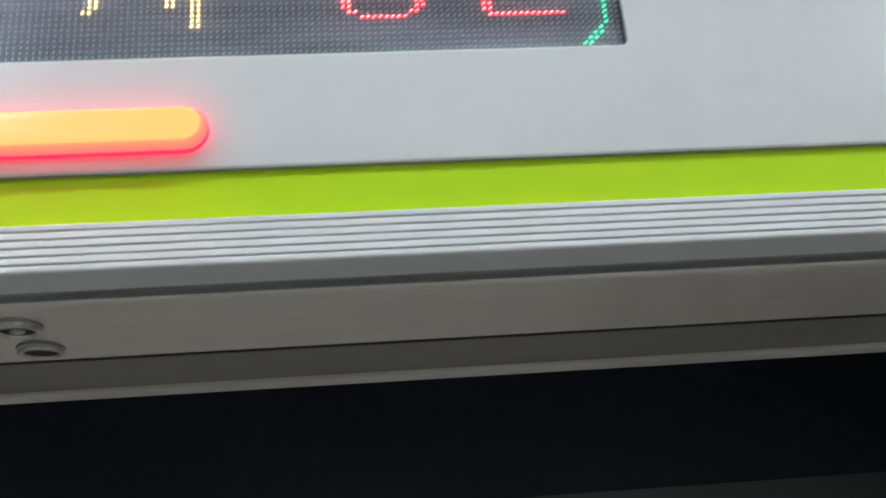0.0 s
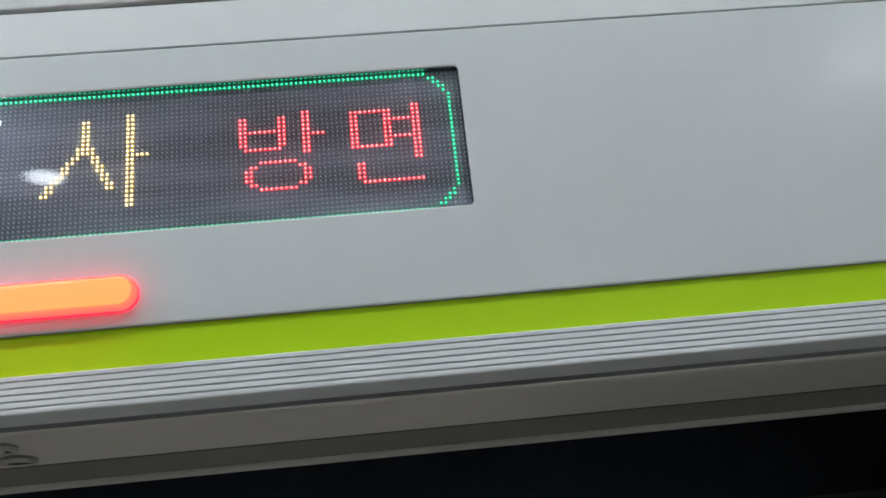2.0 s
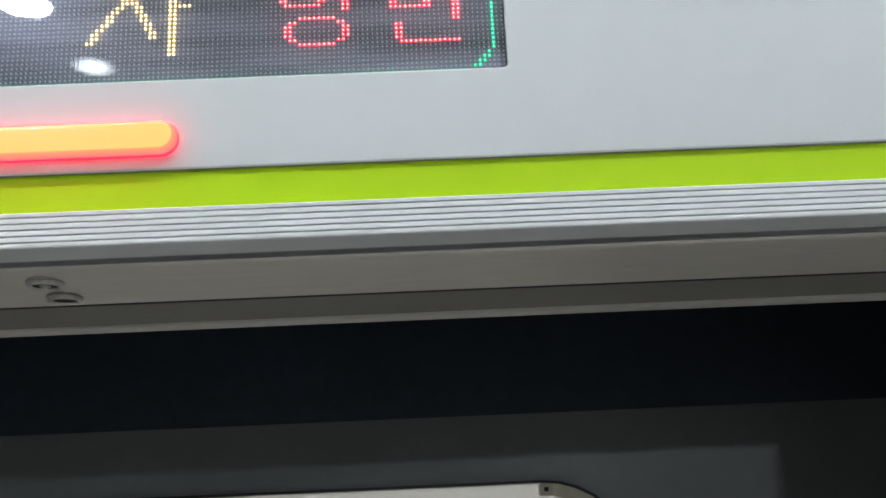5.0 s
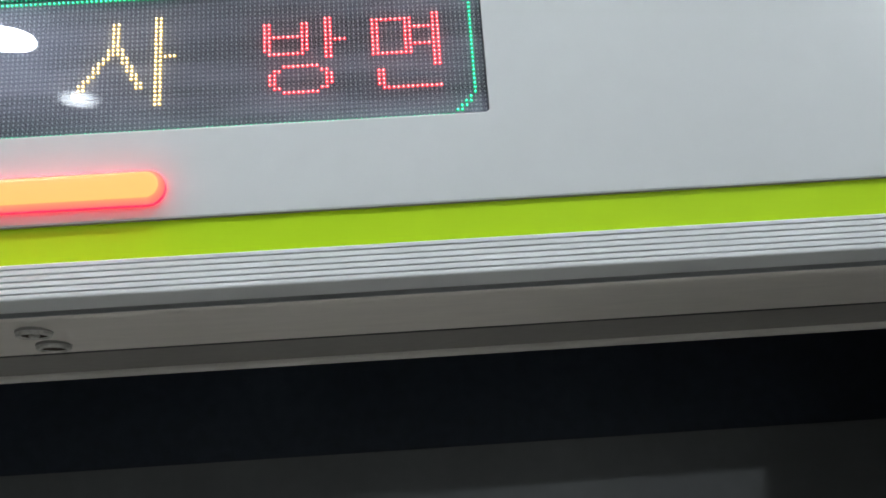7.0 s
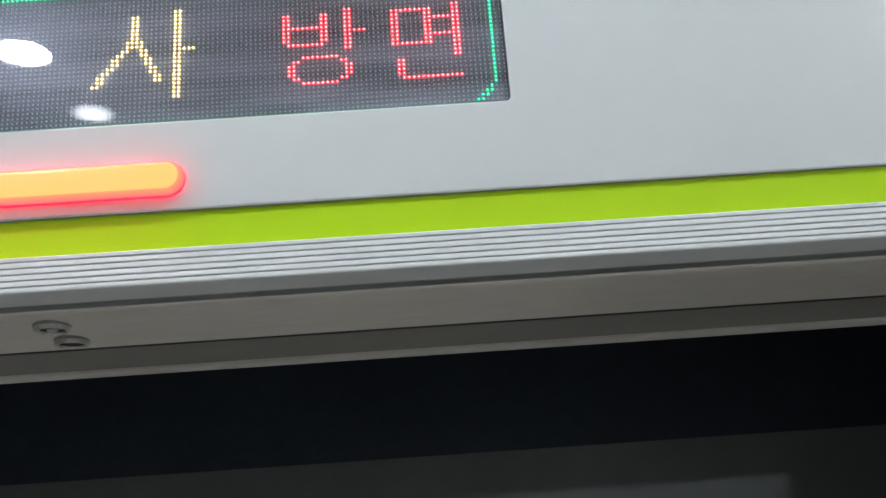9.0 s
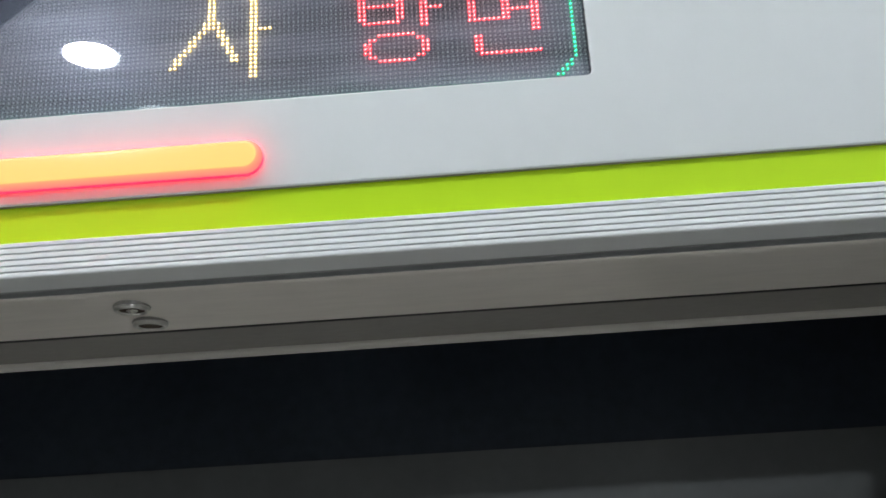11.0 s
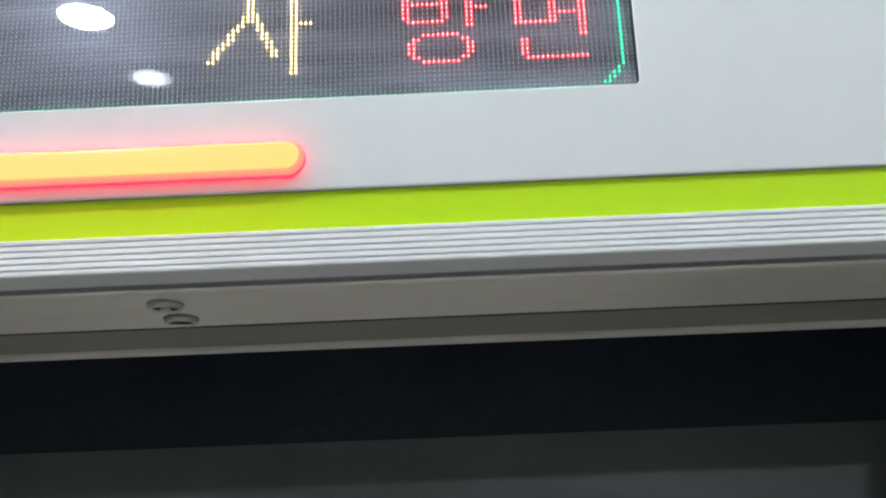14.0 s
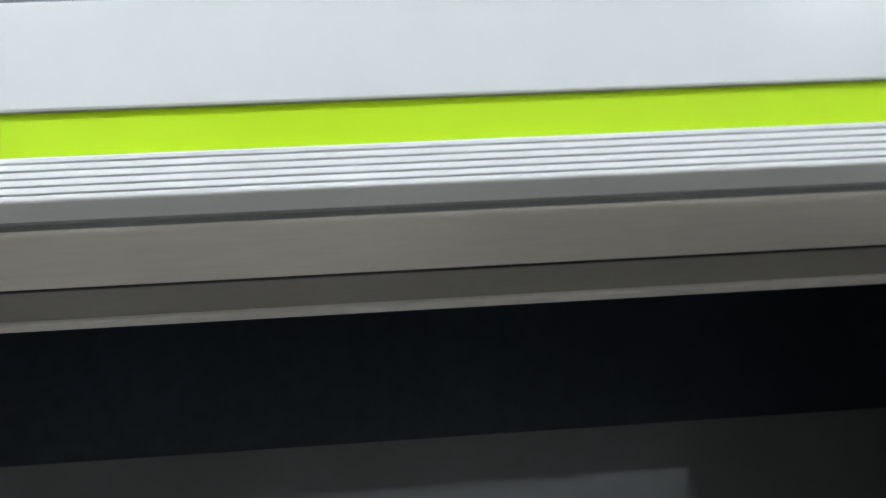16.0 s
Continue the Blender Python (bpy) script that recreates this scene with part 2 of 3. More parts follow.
def loft(loop, rows, cap=True):
    """A raised shape: the loop repeated at (inset, y) steps towards the viewer, closed at the last one."""
    bm = bmesh.new()
    k = len(loop)
    norms = []
    for i in range(k):
        tx, tz = loop[(i + 1) % k][0] - loop[i - 1][0], loop[(i + 1) % k][1] - loop[i - 1][1]
        ln = math.hypot(tx, tz) or 1
        norms.append((-tz / ln, tx / ln))
    rings = [[bm.verts.new((x + nx * d, y, z + nz * d)) for (x, z), (nx, nz) in zip(loop, norms)] for d, y in rows]
    for r0, r1 in zip(rings, rings[1:]):
        for i in range(k):
            bm.faces.new((r0[i], r0[(i + 1) % k], r1[(i + 1) % k], r1[i]))
    if cap:
        bm.faces.new(rings[-1])
    return bm


def lathe(rings, cx, cy, segments=32, bm=None):
    """A turned piece hanging down: rings of (radius, z) from the outside in, closed at the last ring."""
    bm = bm or bmesh.new()
    rows = [[bm.verts.new((cx + r * math.cos(2 * math.pi * i / segments), cy + r * math.sin(2 * math.pi * i / segments), z))
             for i in range(segments)] for r, z in rings]
    for a, b in zip(rows, rows[1:]):
        for i in range(segments):
            bm.faces.new((a[i], a[(i + 1) % segments], b[(i + 1) % segments], b[i]))
    bm.faces.new(rows[-1])
    return bm


# ---- the setting: platform, ceiling, walls, tunnel ----
X0, X1 = -7.0, 7.0          # length of platform that is built
CEILING = 3.345
BACK = -6.5                 # wall behind the camera
MID = -0.48                 # middle of the doorway
TRAIN_Y = 0.90              # side of the train

tagged(finish("floor", box(X0, X1, BACK, 0.30, -0.25, 0.0), M_FLOOR),
       "polished grey granite platform floor", "floor", kind="structure")
tagged(finish("ceiling", box(X0, X1, BACK, 0.30, CEILING, CEILING + 0.1), M_CEIL),
       "off-white flat platform ceiling with round downlights", "ceiling", kind="structure")
wall = tagged(finish("wall_south", box(X0, X1, BACK - 0.2, BACK, 0.0, CEILING), M_SHADOWGAP),
              "platform wall clad in grey panels with dark joints", "wall", kind="structure")
for name, x in (("wall_west", X0), ("wall_east", X1)):
    tagged(finish(name, box(x - (0.2 if x < 0 else 0), x + (0 if x < 0 else 0.2), BACK, 0.30, 0.0, CEILING), M_WALL),
           "plain grey end wall of the platform", "wall", kind="structure")
tagged(finish("tunnel", profile([(0.30, -1.3), (5.2, -1.3), (5.2, 4.4), (0.30, 4.4), (0.30, 4.2), (5.0, 4.2), (5.0, -1.1), (0.30, -1.1)],
                                X0, X1), M_TUNNEL), "dark sooty concrete track tunnel behind the train", "tunnel", kind="structure")
for name, x in (("tunnel_end_west", X0 - 0.2), ("tunnel_end_east", X1)):
    tagged(finish(name, box(x, x + 0.2, 0.30, 5.2, -1.3, 4.4), M_TUNNEL),
           "dark end of the track tunnel", "wall", kind="structure")

# ---- ceiling downlights ----


def downlight(x, y, weak=False):
    thing = empty("ceiling_downlight", x, y, CEILING)
    part("trim_ring", lathe([(0.112, 0.0), (0.114, -0.006), (0.108, -0.010), (0.082, -0.008), (0.079, 0.002)], 0, 0),
         M_UPPER, thing, "", True)
    part("diffuser", lathe([(0.079, -0.003), (0.073, -0.0055), (0.04, -0.006)], 0, 0), M_WEAK if weak else M_DIFFUSER, thing,
         "dim white diffuser" if weak else "bright white diffuser")
    return tagged(thing, "round recessed white ceiling downlight, dim" if weak else "round recessed white ceiling downlight, switched on",
                  "downlight", group="platform downlights")


def drum_lamp(x, y):
    thing = empty("added_drum_lamp", x, y, CEILING)
    part("mount", lathe([(0.10, 0.0), (0.10, -0.012), (0.05, -0.012)], 0, 0), M_UPPER, thing, "", True)
    part("diffuser", lathe([(0.090, -0.012), (0.090, -0.066), (0.082, -0.074), (0.04, -0.076)], 0, 0), M_DRUM, thing, "bright opal diffuser")
    return tagged(thing, "added round ceiling lamp, out of view, that lights the train side", "ceiling lamp")


def batten(x0, x1, y):
    thing = empty("assumed_linear_light", (x0 + x1) / 2, y, CEILING)
    inv = thing.matrix_world.inverted()
    for name, bm, material, label in (
            ("tray", box(x0, x1, y - 0.055, y + 0.055, CEILING - 0.012, CEILING, 0.002), M_UPPER, ""),
            ("diffuser", box(x0 + 0.01, x1 - 0.01, y - 0.04, y + 0.04, CEILING - 0.024, CEILING - 0.0125, 0.003), M_BATTEN, "bright white diffuser")):
        ob = part(name, bm, material, thing, label)
        ob.matrix_parent_inverse = inv
    return tagged(thing, "assumed long white batten light along the platform edge, out of view", "batten light", group="platform edge lights")


for i in range(-2, 3):
    downlight(1.46 + 2.73 * i, -1.58)
for x in (-4.0, 6.4):
    downlight(x, -5.7)
# added lamp, shaped and placed to throw the light patch on the train
drum_lamp(1.46, -5.7)
downlight(-1.215, -2.0, weak=True)
# assumed battens; the row stops short to dim the panel's right side
for i in range(-4, 1):
    batten(i * 1.5 - 0.40, i * 1.5 + 1.06, -0.66)

# ---- header over the doorway ----
Z_PANEL, Z_SEAM, Z_TOP = 2.2040, 2.5058, 2.5612
ZB, ZT = 2.300, 2.461       # display opening
DISP_L = -0.962
H0, H1 = -2.6, 1.7          # ends of this header unit

header = empty("door_header", MID, 0.05, 2.10)


def hpart(name, bm, material, label="", smooth=False, parent=None):
    ob = part(name, bm, material, parent or header, label, smooth)
    if parent is None:
        ob.matrix_parent_inverse = header.matrix_world.inverted()
    return ob


inner = rounded(DISP_L, 0.0, ZB, ZT, 0.005, 6)
EDGE = 0.0017               # height of the rolled edges of the sheet
plate = ring_plate(spread_corner_loop(H0, H1, Z_PANEL, Z_SEAM), inner, 0.0, 0.012,
                   (spread_corner_loop(H0, H1, Z_PANEL + EDGE, Z_SEAM - EDGE),
                    rounded(DISP_L - EDGE, EDGE, ZB - EDGE, ZT + EDGE, 0.005 + EDGE, 6), 0.0008))
hpart("fascia_panel", plate, M_PANEL, "white satin powder-coated front panel with a display opening")
# dark strip that paints the shaded underside of the panel edge
hpart("edge_shade", box(H0, H1, 0.0013, 0.0121, Z_PANEL - 0.0008, Z_PANEL - 0.0001), M_REAR, "thin dark strip for the shade under the front panel")
# seam line, its shadow painted dark
hpart("seam", box(H0, H1, 0.0105, 0.0121, Z_SEAM - 0.0002, Z_SEAM + 0.0026), M_SHADOWGAP)
hpart("upper_strip", box(H0, H1, 0.0008, 0.0125, Z_SEAM + 0.0026, Z_TOP, 0.0007), M_UPPER, "white upper strip of the header")
# dark block for the shade in the upper gap
hpart("upper_gap", box(H0, H1, 0.008, 0.02, Z_TOP, Z_TOP + 0.005), M_SHADOWGAP)
hpart("upper_cladding", box(H0, H1, -0.002, 0.012, Z_TOP + 0.005, CEILING, 0.002), M_UPPER, "white cladding up to the ceiling")
hpart("green_band", box(H0, H1, 0.0045, 0.012, 2.1625, Z_PANEL - 0.0008), M_GREEN, "lime green stripe under the front panel")

# ribbed trim: grooves run along the bar, the foot is rounded back under
rib = [(0.012, 2.1642), (-0.0008, 2.1642), (-0.0021, 2.1637), (-0.0026, 2.1630)]
z = 2.15985
for i in range(5):
    rib += [(-0.0026, z), (-0.0022, z - 0.0002), (0.0006, z - 0.0003), (0.0006, z - 0.0014), (-0.0018, z - 0.0016), (-0.0024, z - 0.0019), (-0.0026, z - 0.0026)]
    z -= 0.00625
rib += [(-0.0026, 2.1296), (-0.0024, 2.1288), (-0.0018, 2.1281), (-0.0008, 2.1276), (0.0006, 2.1273), (0.0250, 2.1230), (0.0265, 2.1229), (0.0270, 2.1236),
        (0.0270, 2.131), (0.012, 2.137)]
hpart("ribbed_trim", profile(rib, H0, H1), M_ALU, "silver aluminium trim with five fine grooves", True)
# its grey back wall stands in for the shade inside the slot
hpart("shadow_gap", profile([(0.0225, 2.1262), (0.0430, 2.1262), (0.0430, 2.1220), (0.0439, 2.1216), (0.0439, 2.134), (0.0225, 2.134)], H0, H1), M_GAP, "narrow recess behind the trim, its shade put into the grey")
hpart("soffit", profile([(0.0440, 2.130), (0.0440, 2.1222), (0.0445, 2.1209), (0.0456, 2.1197), (0.0474, 2.1186), (0.0500, 2.1176), (0.0540, 2.1166), (0.0610, 2.1154), (0.149, 2.1036), (0.149, 2.130)], H0, H1),
      M_SOFFIT, "satin beige-grey aluminium soffit", True)
hpart("track_slot", box(H0, H1, 0.149, 0.192, 2.122, 2.128), M_BLACK, "dark slot in which the door leaves hang")
hpart("brush_seal", box(H0, H1, 0.1560, 0.1612, 2.1043, 2.1215), M_BLACK, "black brush seal along the door slot")
hpart("rear_soffit", profile([(0.1616, 2.122), (0.1616, 2.1040), (0.2225, 2.0934), (0.2225, 2.122)], H0, H1), M_REAR,
      "dull grey rear soffit behind the door track")
hpart("rear_lip", profile([(0.2228, 2.16), (0.2228, 2.0905), (0.2245, 2.0886), (0.245, 2.0882), (0.245, 2.16)], H0, H1), M_LIP,
      "thin pale drip edge at the back of the header")
hpart("housing", box(H0, H1, 0.0122, 0.30, 2.17, CEILING), M_SHADOWGAP)
tagged(header, "white and lime green header box over the platform doors", "door header")

# ---- led display ----
PITCH, COLS, ROWS = 0.005, 192, 32
LED_TOP = ZB + 0.160
display = empty("led_display", MID, 0.012, ZB)


def dpart(name, bm, material, label="", smooth=False):
    ob = part(name, bm, material, display, label, smooth)
    ob.matrix_parent_inverse = display.matrix_world.inverted()
    return ob


# text drawn on the grid: c counts columns from the right end, r rows from the top
lit = {}


def dots(colour, cells):
    for c, r in cells:
        lit[(c, r)] = colour


def bar(c0, c1, r0, r1):
    return [(c, r) for c in range(min(c0, c1), max(c0, c1) + 1) for r in range(r0, r1 + 1)]


# border with cut corners
dots("green", bar(7, COLS - 8, 0, 0) + bar(7, COLS - 8, 31, 31) + bar(2, 2, 5, 26) + bar(COLS - 3, COLS - 3, 5, 26))
for k in range(4):
    for c in (6 - k, COLS - 7 + k):
        dots("green", [(c, 1 + k), (c, 30 - k)] + ([(c, k), (c, 31 - k)] if k else []))
# "myeon": m, yeo, n
A = 23
dots("red", bar(A, A - 1, 8, 16) + bar(A - 7, A - 8, 8, 16) + bar(A - 2, A - 6, 8, 8) + bar(A - 2, A - 6, 16, 16)
     + bar(A - 13, A - 14, 7, 19) + bar(A - 9, A - 12, 10, 10) + bar(A - 9, A - 12, 14, 14)
     + bar(A - 1, A - 1, 20, 23) + bar(A - 2, A - 2, 20, 24) + bar(A - 2, A - 14, 24, 24))
# "bang": b, a, ng
B = 46
dots("red", bar(B, B, 8, 14) + bar(B - 1, B - 1, 8, 15) + bar(B - 8, B - 8, 8, 15) + bar(B - 9, B - 9, 8, 14)
     + bar(B - 2, B - 7, 11, 11) + bar(B - 2, B - 7, 15, 15)
     + bar(B - 13, B - 14, 7, 16) + bar(B - 15, B - 17, 12, 12)
     + bar(B - 4, B - 11, 18, 18) + bar(B - 4, B - 11, 24, 24)
     + bar(B - 2, B - 3, 19, 19) + bar(B - 12, B - 13, 19, 19) + bar(B - 1, B - 2, 20, 22) + bar(B - 13, B - 14, 20, 22)
     + bar(B - 2, B - 3, 23, 23) + bar(B - 12, B - 13, 23, 23))
# "sa": s, a
S = 78
dots("yellow", bar(S, S - 1, 6, 11) + bar(69, 68, 5, 25) + bar(67, 65, 14, 14))
for r in range(11, 23):
    k = round((r - 11) * 8 / 11)
    dots("yellow", [(S + k, r), (S + k - 1, r)])
for r in range(11, 22):
    k = round((r - 10) * 5 / 11)
    dots("yellow", [(S - k, r), (S - k - 1, r)])


def led_dome(bm, x, z, r, y, depth):
    """A small round lens: an eight-sided rim and a raised middle."""
    rim = [bm.verts.new((x + r * math.cos(a), y, z + r * math.sin(a))) for a in (radians(22.5 + 45 * i) for i in range(8))]
    mid = [bm.verts.new((x + 0.55 * r * math.cos(a), y - depth, z + 0.55 * r * math.sin(a))) for a in (radians(22.5 + 45 * i) for i in range(8))]
    for i in range(8):
        bm.faces.new((rim[i], rim[(i + 1) % 8], mid[(i + 1) % 8], mid[i]))
    bm.faces.new(mid)


dpart("board", box(DISP_L - 0.003, 0.003, 0.0085, 0.020, ZB - 0.003, ZT + 0.003), M_BOARD, "charcoal led board behind glass")
dpart("recess_lining", ring_plate(rounded(DISP_L + 0.0001, -0.0001, ZB + 0.0001, ZT - 0.0001, 0.005), rounded(DISP_L + 0.0010, -0.0010, ZB + 0.0002, ZT - 0.0008, 0.0042),
                                  0.0010, 0.0084), M_LINING, "dark glossy metal lining of the display opening")
fins = bmesh.new()
for r in range(ROWS + 1):
    zz = LED_TOP - r * PITCH
    box(DISP_L, 0.0, 0.0082, 0.0085, zz - 0.00025, zz + 0.00025, bm=fins)
dpart("louvre", fins, M_LOUVRE, "fine dark horizontal louvres between the rows")
chips = {key: bmesh.new() for key in ("off", "red", "green", "yellow")}
lenses = {key: bmesh.new() for key in ("red", "green", "yellow")}
for c in range(COLS):
    for r in range(ROWS):
        key = lit.get((c, r), "off")
        lx, lz = -(c + 0.5) * PITCH, LED_TOP - (r + 0.5) * PITCH
        if key == "off":
            led_dome(chips[key], lx, lz, 0.00088, 0.0085, 0.0013)
        else:
            led_dome(lenses[key], lx, lz, 0.00205, 0.0085, 0.0007)
            led_dome(chips[key], lx, lz, 0.00080, 0.0079, 0.0016)
tagged(dpart("led_dots", chips["off"], M_LED_OFF, "unlit grey led dots"), kind="stuff")
for key in ("red", "green", "yellow"):
    what = "border" if key == "green" else "text"
    tagged(dpart("led_dots", chips[key], M_LED[key][0], "lit " + key + " led " + what), kind="stuff")
    tagged(dpart("led_lenses", lenses[key], M_LED[key][1], "glowing " + key + " lenses round the lit dots"), kind="stuff")
pane = dpart("cover_glass", box(DISP_L, 0.0, 0.0040, 0.0055, ZB + 0.0002, ZT - 0.0002), M_COVER, "glossy clear cover glass")
pane.visible_shadow = False
tagged(display, "dark led display with red and yellow Korean text 사 방면", "led display")

# ---- warning lamp under the display ----
lamp = empty("warning_lamp", -0.51, 0.0, 2.2359)
LX0, LX1, LH, LZ = -0.690, -0.3312, 0.0181, 2.2359
outline = rounded(LX0, LX1, LZ - LH, LZ + LH, LH - 0.0004, 12)
body = part("lens_rim", loft(outline, [(0, 0.0002), (0, -0.0046)], False), M_LAMP["foot"], lamp, "glowing red foot of the lens", True)
shoulder = part("lens_shoulder", loft(outline, [(0, -0.0046), (0.0002, -0.0052), (0.0007, -0.0059), (0.0044, -0.0126), (0.0049, -0.0133)], False),
                M_LAMP["shoulder"], lamp, "orange bevelled shoulder of the lens", True)
face = part("lens_face", loft(outline, [(0.0049, -0.0133), (0.0056, -0.0138), (0.0066, -0.0140), (0.0085, -0.0141)]), M_LAMP["face"], lamp,
            "bright orange front of the lens", True)
for ob in (body, shoulder, face):
    ob.matrix_parent_inverse = lamp.matrix_world.inverted()
tagged(lamp, "long pill-shaped orange-red warning lamp, lit, on the white panel", "warning lamp")

# ---- two door sensors in the soffit ----


def sensor(x, y, z, cap):
    thing = empty("door_sensor", x, y, z)
    bezel = part("bezel", lathe([(0.0183, 0.003), (0.0184, -0.0026), (0.0181, -0.0036), (0.0172, -0.0046), (0.0158, -0.0050), (0.0146, -0.0049), (0.0143, -0.0043), (0.0137, -0.0044), (0.0130, -0.0036), (0.0128, -0.0020)],
                                0, 0, 36), M_CHROME, thing, "worn chrome ring", True)
    part("gasket", lathe([(0.0192, 0.003), (0.0192, -0.0003), (0.0188, -0.0006), (0.0180, -0.0006)], 0, 0, 36), M_REAR, bezel, "thin dark gasket")
    part("well", lathe([(0.0130, -0.0030), (0.0126, -0.0033), (0.005, -0.0033)], 0, 0, 24), M_BROWN, thing, "dark brown recessed centre")
    if cap:
        part("plunger", lathe([(0.0060, -0.0028), (0.0058, -0.0040), (0.0046, -0.0049), (0.0020, -0.0047), (0.0014, -0.0036)], 0, 0, 20), M_CHROME,
             thing, "small steel plunger", True)
    return tagged(thing, "round chrome door sensor with a steel plunger in the soffit" if cap else "round chrome door sensor with a dark hollow in the soffit",
                  "door sensor", group="sensors in the soffit")


sensor(-0.4880, 0.0780, 2.1130, True)
sensor(-0.4852, 0.1237, 2.1070, False)

# ---- sliding platform doors, drawn open ----


def sliding_door(x_edge, side):
    """One glass leaf; x_edge is its leading edge and side (+1 or -1) the way in which it stretches from there."""
    thing = empty("sliding_door_leaf", x_edge, 0.17, 0.02)
    inv = thing.matrix_world.inverted()
    width = 1.06
    y0, y1 = 0.1545, 0.187

    def p(name, a, b, ya, yb, z0, z1, material, label="", bevel=0.001):
        xa, xb = sorted((x_edge + side * a, x_edge + side * b))
        ob = part(name, box(xa, xb, ya, yb, z0, z1, bevel), material, thing, label)
        ob.matrix_parent_inverse = inv
        return ob

    stile = p("leading_stile", 0.0, 0.083, y0, y1, 0.02, 2.1005, M_STEEL, "brushed grey stile")
    p("trailing_stile", width - 0.083, width, y0, y1, 0.02, 2.1005, M_STEEL)
    rail = p("top_rail", 0.0835, width - 0.0835, y0 + 0.0004, y1, 2.067, 2.1005, M_STEEL, "grey top rail with small black scuff marks")
    p("bottom_rail", 0.0835, width - 0.0835, y0, y1, 0.02, 0.14, M_STEEL)
    p("top_gasket", 0.0835, width - 0.0835, y0 + 0.006, y1 - 0.006, 2.052, 2.067, M_BLACK, "black glazing gasket", 0.0)
    p("edge_seal", -0.022, 0.0, y0 + 0.006, y1 - 0.004, 0.03, 2.098, M_BLACK, "black rubber closing seal", 0.002)
    g = p("pane", 0.0835, width - 0.0835, y0 + 0.013, y0 + 0.021, 0.14, 2.052, M_DOORGLASS, "dark reflecting glass", 0.0)
    g.visible_shadow = False
    rng = random.Random(5 if side > 0 else 8)
    def scuff(*corners):
        part("scuff_mark", box(*corners), M_SCUFF, rail if side > 0 else stile)

    if side > 0:
        for a, zz, n in ((0.383, 2.0955, 1), (0.410, 2.0950, 3), (0.455, 2.0925, 5), (0.475, 2.0915, 3), (0.495, 2.0915, 2), (0.515, 2.0875, 7),
                         (0.552, 2.0855, 2), (0.588, 2.0845, 2), (0.612, 2.0745, 3)):
            for i in range(n):
                xx, z2 = x_edge + a + rng.uniform(0, 0.004) + i * 0.0045, zz + rng.uniform(-0.0022, 0.0018)
                w, h = rng.uniform(0.0006, 0.0018), rng.uniform(0.0005, 0.0011)
                scuff(xx - w, xx + w, y0 - 0.0001, y0 + 0.001, z2 - h, z2 + h)
    else:
        for i in range(8):
            xx = x_edge - 0.078 + i * 0.0105 + rng.uniform(-0.001, 0.001)
            scuff(xx - 0.0006, xx + 0.0006, y0 - 0.0004, y0 + 0.001, 2.055 - rng.uniform(0.0, 0.03), 2.085 + rng.uniform(-0.004, 0.003))
            scuff(xx - 0.004, xx + 0.003, y0 - 0.0004, y0 + 0.001, 2.084, 2.0856)
    return tagged(thing, "open sliding glass door leaf with grey metal frame", "sliding door", group="platform door leaves")


LEAF = 0.672
sliding_door(LEAF, 1)
sliding_door(2 * MID - LEAF, -1)
for name, x, s in (("door_post", 0.66, 1), ("door_post", 2 * MID - 0.66, -1)):
    xa, xb = sorted((x, x + s * 0.09))
    tagged(finish(name, box(xa, xb, 0.045, 0.145, 0.0, 2.103, 0.003), M_STEEL), "brushed grey post beside the platform doorway", "post", kind="structure")
    xa, xb = sorted((x + s * 0.092, x + s * 1.2))
    tagged(finish("screen_wall", box(xa, xb, 0.07, 0.13, 0.0, 2.103), M_STEEL), "fixed grey platform screen beside the doorway", "screen", kind="structure")
    xa, xb = sorted((x + s * 1.2, X1 if s > 0 else X0))
    tagged(finish("screen_wall", box(xa, xb, 0.0, 0.13, 0.0, CEILING), M_STEEL), "fixed platform screen further along", "screen", kind="structure")

# ---- the train behind the doorway ----
train = empty("train_car", MID, 2.2, -1.0)
tinv = train.matrix_world.inverted()


def tpart(name, bm, material, label="", smooth=False):
    ob = part(name, bm, material, train, label, smooth)
    ob.matrix_parent_inverse = tinv
    return ob


D0, D1, DT, DR = 2 * MID - 0.275, 0.275, 1.896, 0.175
Z_EDGE = 2.021
opening = rounded(D0, D1, 0.02, DT, DR, 8)  # doorway with rounded corners
tpart("side_wall", ring_plate(spread_corner_loop(-6.5, 6.5, -0.9, Z_EDGE, 8), opening, TRAIN_Y, TRAIN_Y + 0.018), M_TRAIN,
      "dull grey painted side with a wide rounded doorway")
tpart("roof_edge", profile([(TRAIN_Y + 0.002, Z_EDGE), (TRAIN_Y + 0.012, 2.25), (TRAIN_Y + 0.10, 2.48), (TRAIN_Y + 0.5, 2.72), (2.4, 2.80),
                            (3.6, 2.72), (3.9, 2.4), (3.9, -0.9), (3.84, -0.9), (3.84, 2.36), (3.55, 2.66), (2.4, 2.74), (TRAIN_Y + 0.52, 2.66),
                            (TRAIN_Y + 0.15, 2.45), (TRAIN_Y + 0.06, Z_EDGE)], -6.5, 6.5), M_TRAINTOP, "black upper side and roof of the car", True)
tpart("door_seal", ring_plate(rounded(D0 - 0.002, D1 + 0.002, 0.018, DT + 0.002, DR + 0.002, 8), rounded(D0 + 0.003, D1 - 0.003, 0.03, DT - 0.003, DR - 0.003, 8),
                              TRAIN_Y - 0.006, TRAIN_Y + 0.004), M_BLACK, "black rubber seal round the doorway")
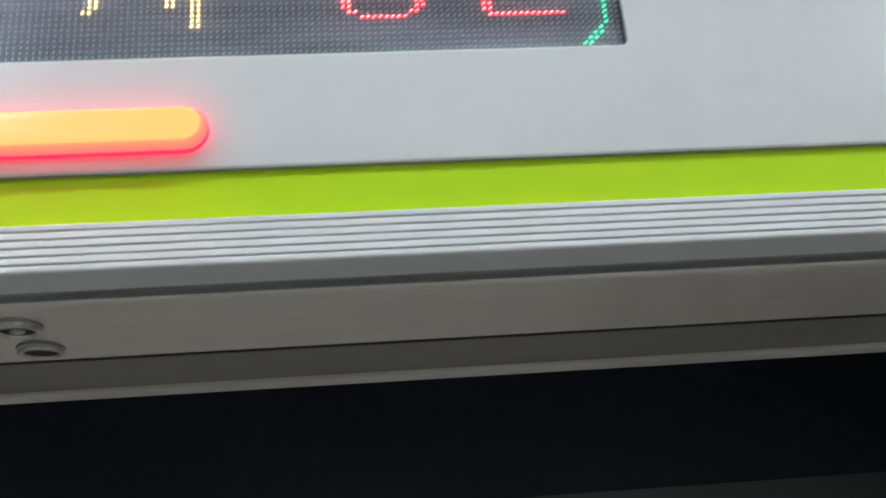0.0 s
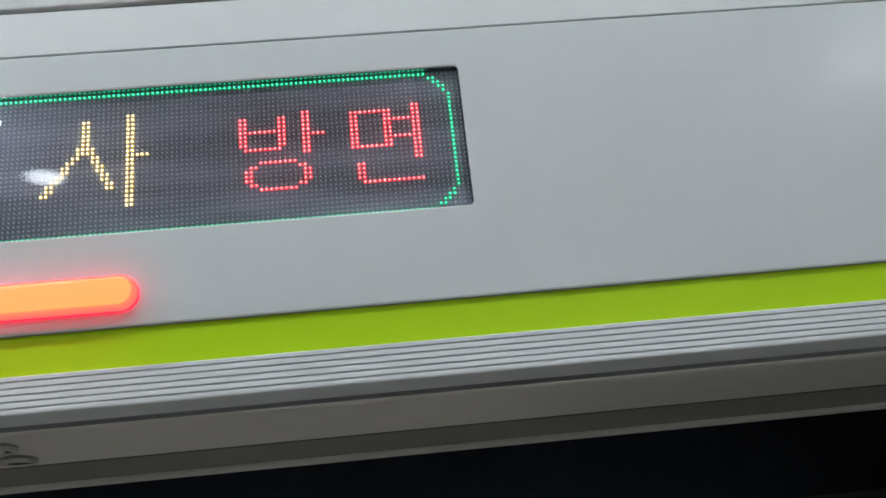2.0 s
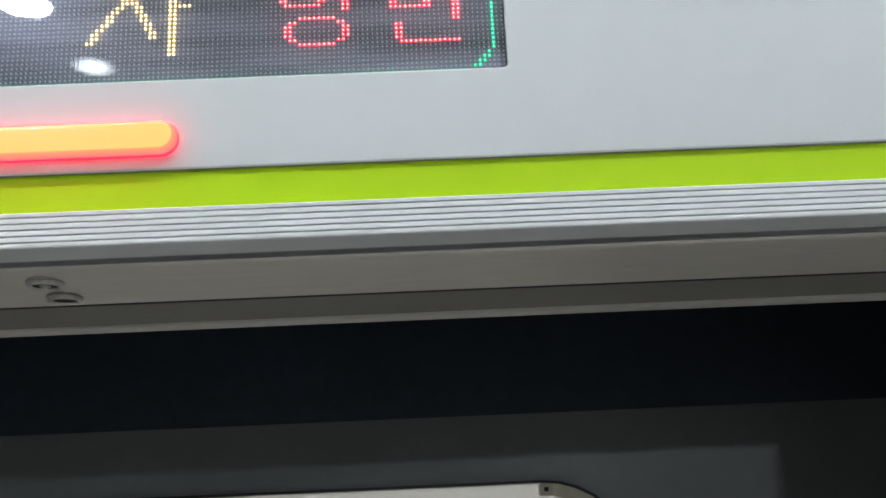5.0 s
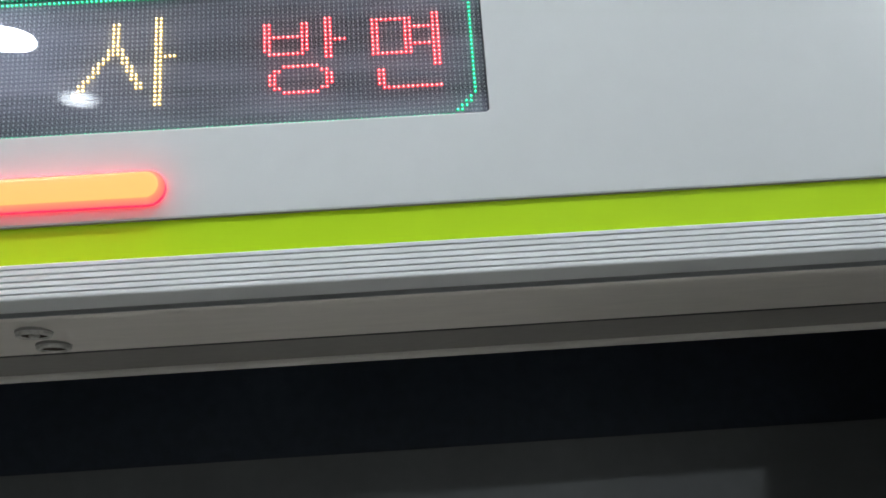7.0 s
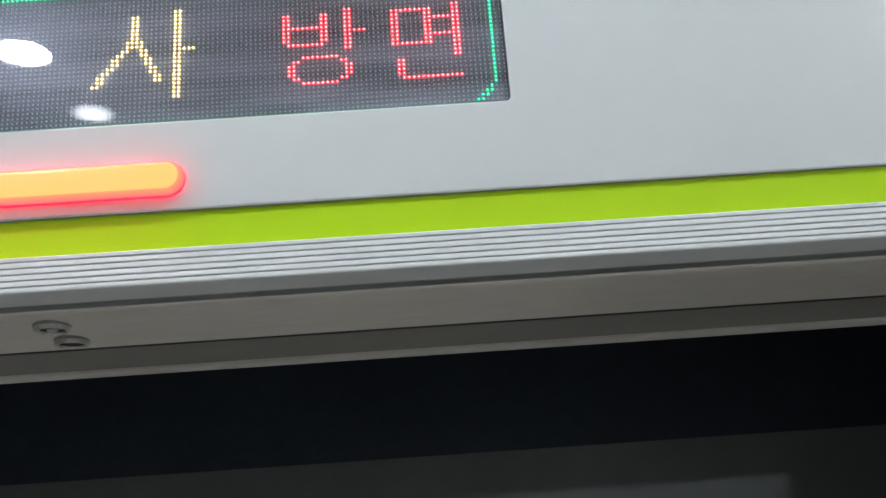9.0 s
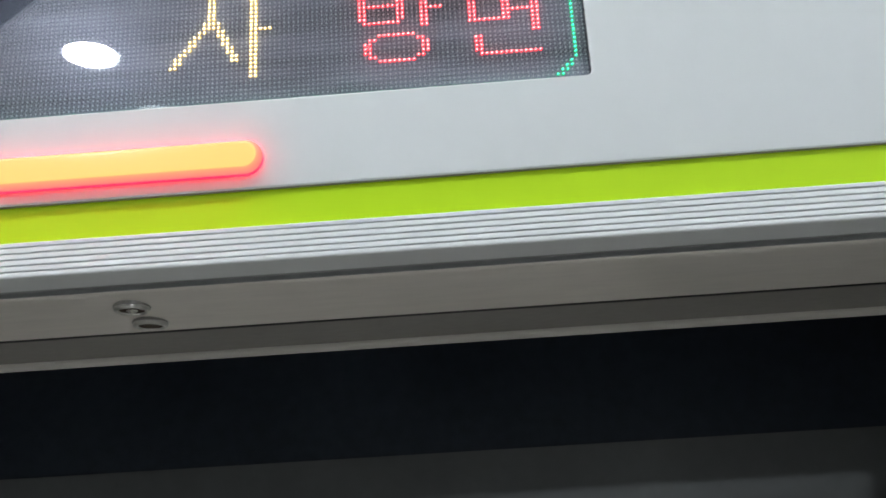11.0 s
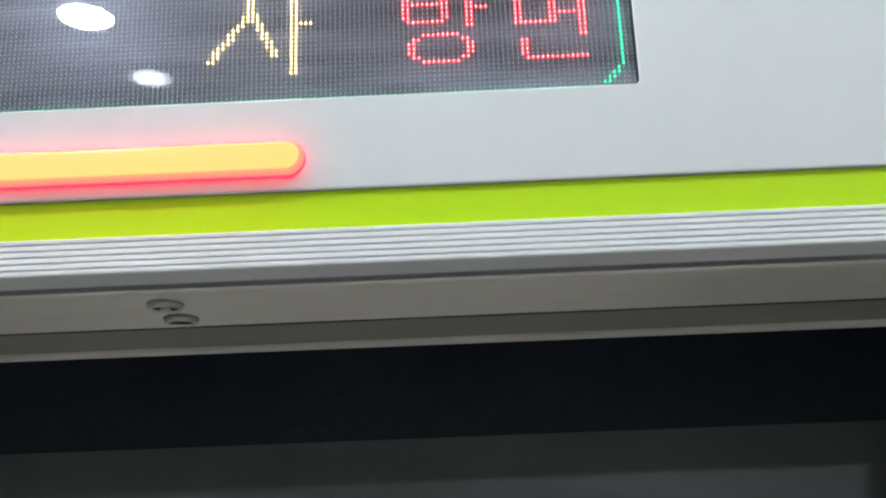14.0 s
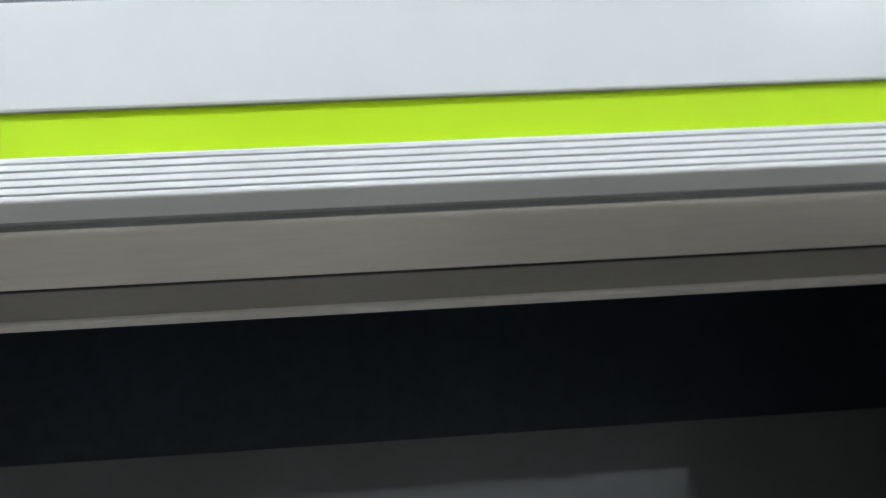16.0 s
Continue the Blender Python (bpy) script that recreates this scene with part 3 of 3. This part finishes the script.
def corner_band(side, r_out, r_in, y0, y1):
    """A quarter-round filler in an upper corner of the doorway, with a short straight leg."""
    cx, cz = (D1 - DR) if side > 0 else (D0 + DR), DT - DR
    bm = bmesh.new()
    rows = []
    for i in range(11):
        a = radians(90 - 9 * i)
        ca, sa = math.cos(a) * side, math.sin(a)
        rows.append([bm.verts.new((cx + r * ca, y, cz + r * sa)) for r, y in ((r_out, y0), (r_in, y0 + 0.004), (r_in, y1), (r_out, y1))])
    for p0, p1 in zip(rows, rows[1:]):
        for i in range(4):
            bm.faces.new((p0[i], p0[(i + 1) % 4], p1[(i + 1) % 4], p1[i]))
    bm.faces.new(rows[0]), bm.faces.new(rows[-1])
    return bm


for side in (1, -1):
    filler = tpart("corner_filler", corner_band(side, DR - 0.003, DR - 0.026, TRAIN_Y - 0.002, TRAIN_Y + 0.022), M_CREAM, "cream rounded corner filler", True)
    bx = (D1 - DR) if side > 0 else (D0 + DR)
    part("bracket", box(*sorted((bx - side * 0.004, bx + side * 0.022)), TRAIN_Y - 0.004, TRAIN_Y + 0.02, DT - 0.026, DT - 0.005, 0.002), M_CREAM,
         filler, "small riveted bracket")
    part("rivet", box(bx + side * 0.009 - 0.004, bx + side * 0.009 + 0.004, TRAIN_Y - 0.0055, TRAIN_Y - 0.003, DT - 0.019, DT - 0.011, 0.001), M_BLACK, filler)
for x, s in ((0.262, 1), (2 * MID - 0.262, -1)):
    xa, xb = sorted((x, x + s * 0.66))
    leaf = tpart("door_leaf", box(xa, xb, TRAIN_Y + 0.024, TRAIN_Y + 0.055, 0.03, 1.93, 0.003), M_TRAINGREEN, "lime green sliding train door")
    xa, xb = sorted((x - s * 0.026, x))
    part("edge_seal", box(xa, xb, TRAIN_Y + 0.022, TRAIN_Y + 0.057, 0.03, 1.93, 0.004), M_BLACK, leaf, "black rubber door edge")
tpart("green_stripe", box(D1 + 0.10, 6.5, TRAIN_Y - 0.0012, TRAIN_Y + 0.001, 1.78, 1.838), M_TRAINGREEN, "green stripe along the side")
tpart("floor_pan", box(-6.5, 6.5, TRAIN_Y + 0.07, 3.84, -0.1, 0.0), M_TRAIN)
tpart("inner_ceiling", box(-6.5, 6.5, TRAIN_Y + 0.10, 3.84, 2.20, 2.24), M_INSIDE, "white ceiling lining")
tpart("inner_wall", box(-6.5, 6.5, 3.70, 3.83, 0.0, 2.20), M_INSIDE, "white wall lining on the far side")
tpart("advert_rail", box(-6.4, 6.4, 3.690, 3.699, 1.90, 2.12, 0.002), M_REAR, "grey advert rail above the far windows")
rng = random.Random(11)
xa = -4.4
while xa < 3.4:
    w = rng.choice((0.22, 0.30, 0.42, 0.55))
    tpart("advert_card", box(xa, xa + w, 3.680, 3.6895, 1.904 + rng.uniform(0, 0.008), 2.10, 0.002),
          rng.choice((M_ADVERT, M_ADVERT, M_INSIDE, M_CREAM, M_STEEL)), "plain advert card in a frame")
    xa += w + rng.choice((0.012, 0.03, 0.14, 0.3))
tpart("grab_rail", box(-6.2, 6.2, 1.50, 1.524, 2.02, 2.044, 0.008), M_STEEL, "long steel grab rail under the ceiling")
for i in range(16):
    tpart("rail_hanger", box(-5.9 + i * 0.78, -5.88 + i * 0.78, 1.503, 1.521, 2.040, 2.2, 0.004), M_STEEL)
for yy in (1.7, 2.9):
    tpart("ceiling_light", box(-6.0, 6.0, yy, yy + 0.22, 2.185, 2.1995), M_TRAINLAMP, "long bright ceiling light")
tagged(train, "grey subway train with green doors drawn open, lit inside", "train")

# ---- wall panels behind the camera ----
panel = bmesh.new()
W, HH = 0.985, 1.045
box(-W / 2, W / 2, 0.0, 0.02, -HH / 2, HH / 2, 0.003, bm=panel)
first = None
for j in range(3):
    for i in range(14):
        x, zz = X0 + 0.5 + i, 0.533 + j * 1.066
        if first is None:
            first = finish("wall_panel", panel, M_WALL, wall)
            ob = first
        else:
            ob = new("wall_panel", first.data)
            ob.parent = wall
        ob.matrix_world = pose(x, BACK + 0.002, zz)
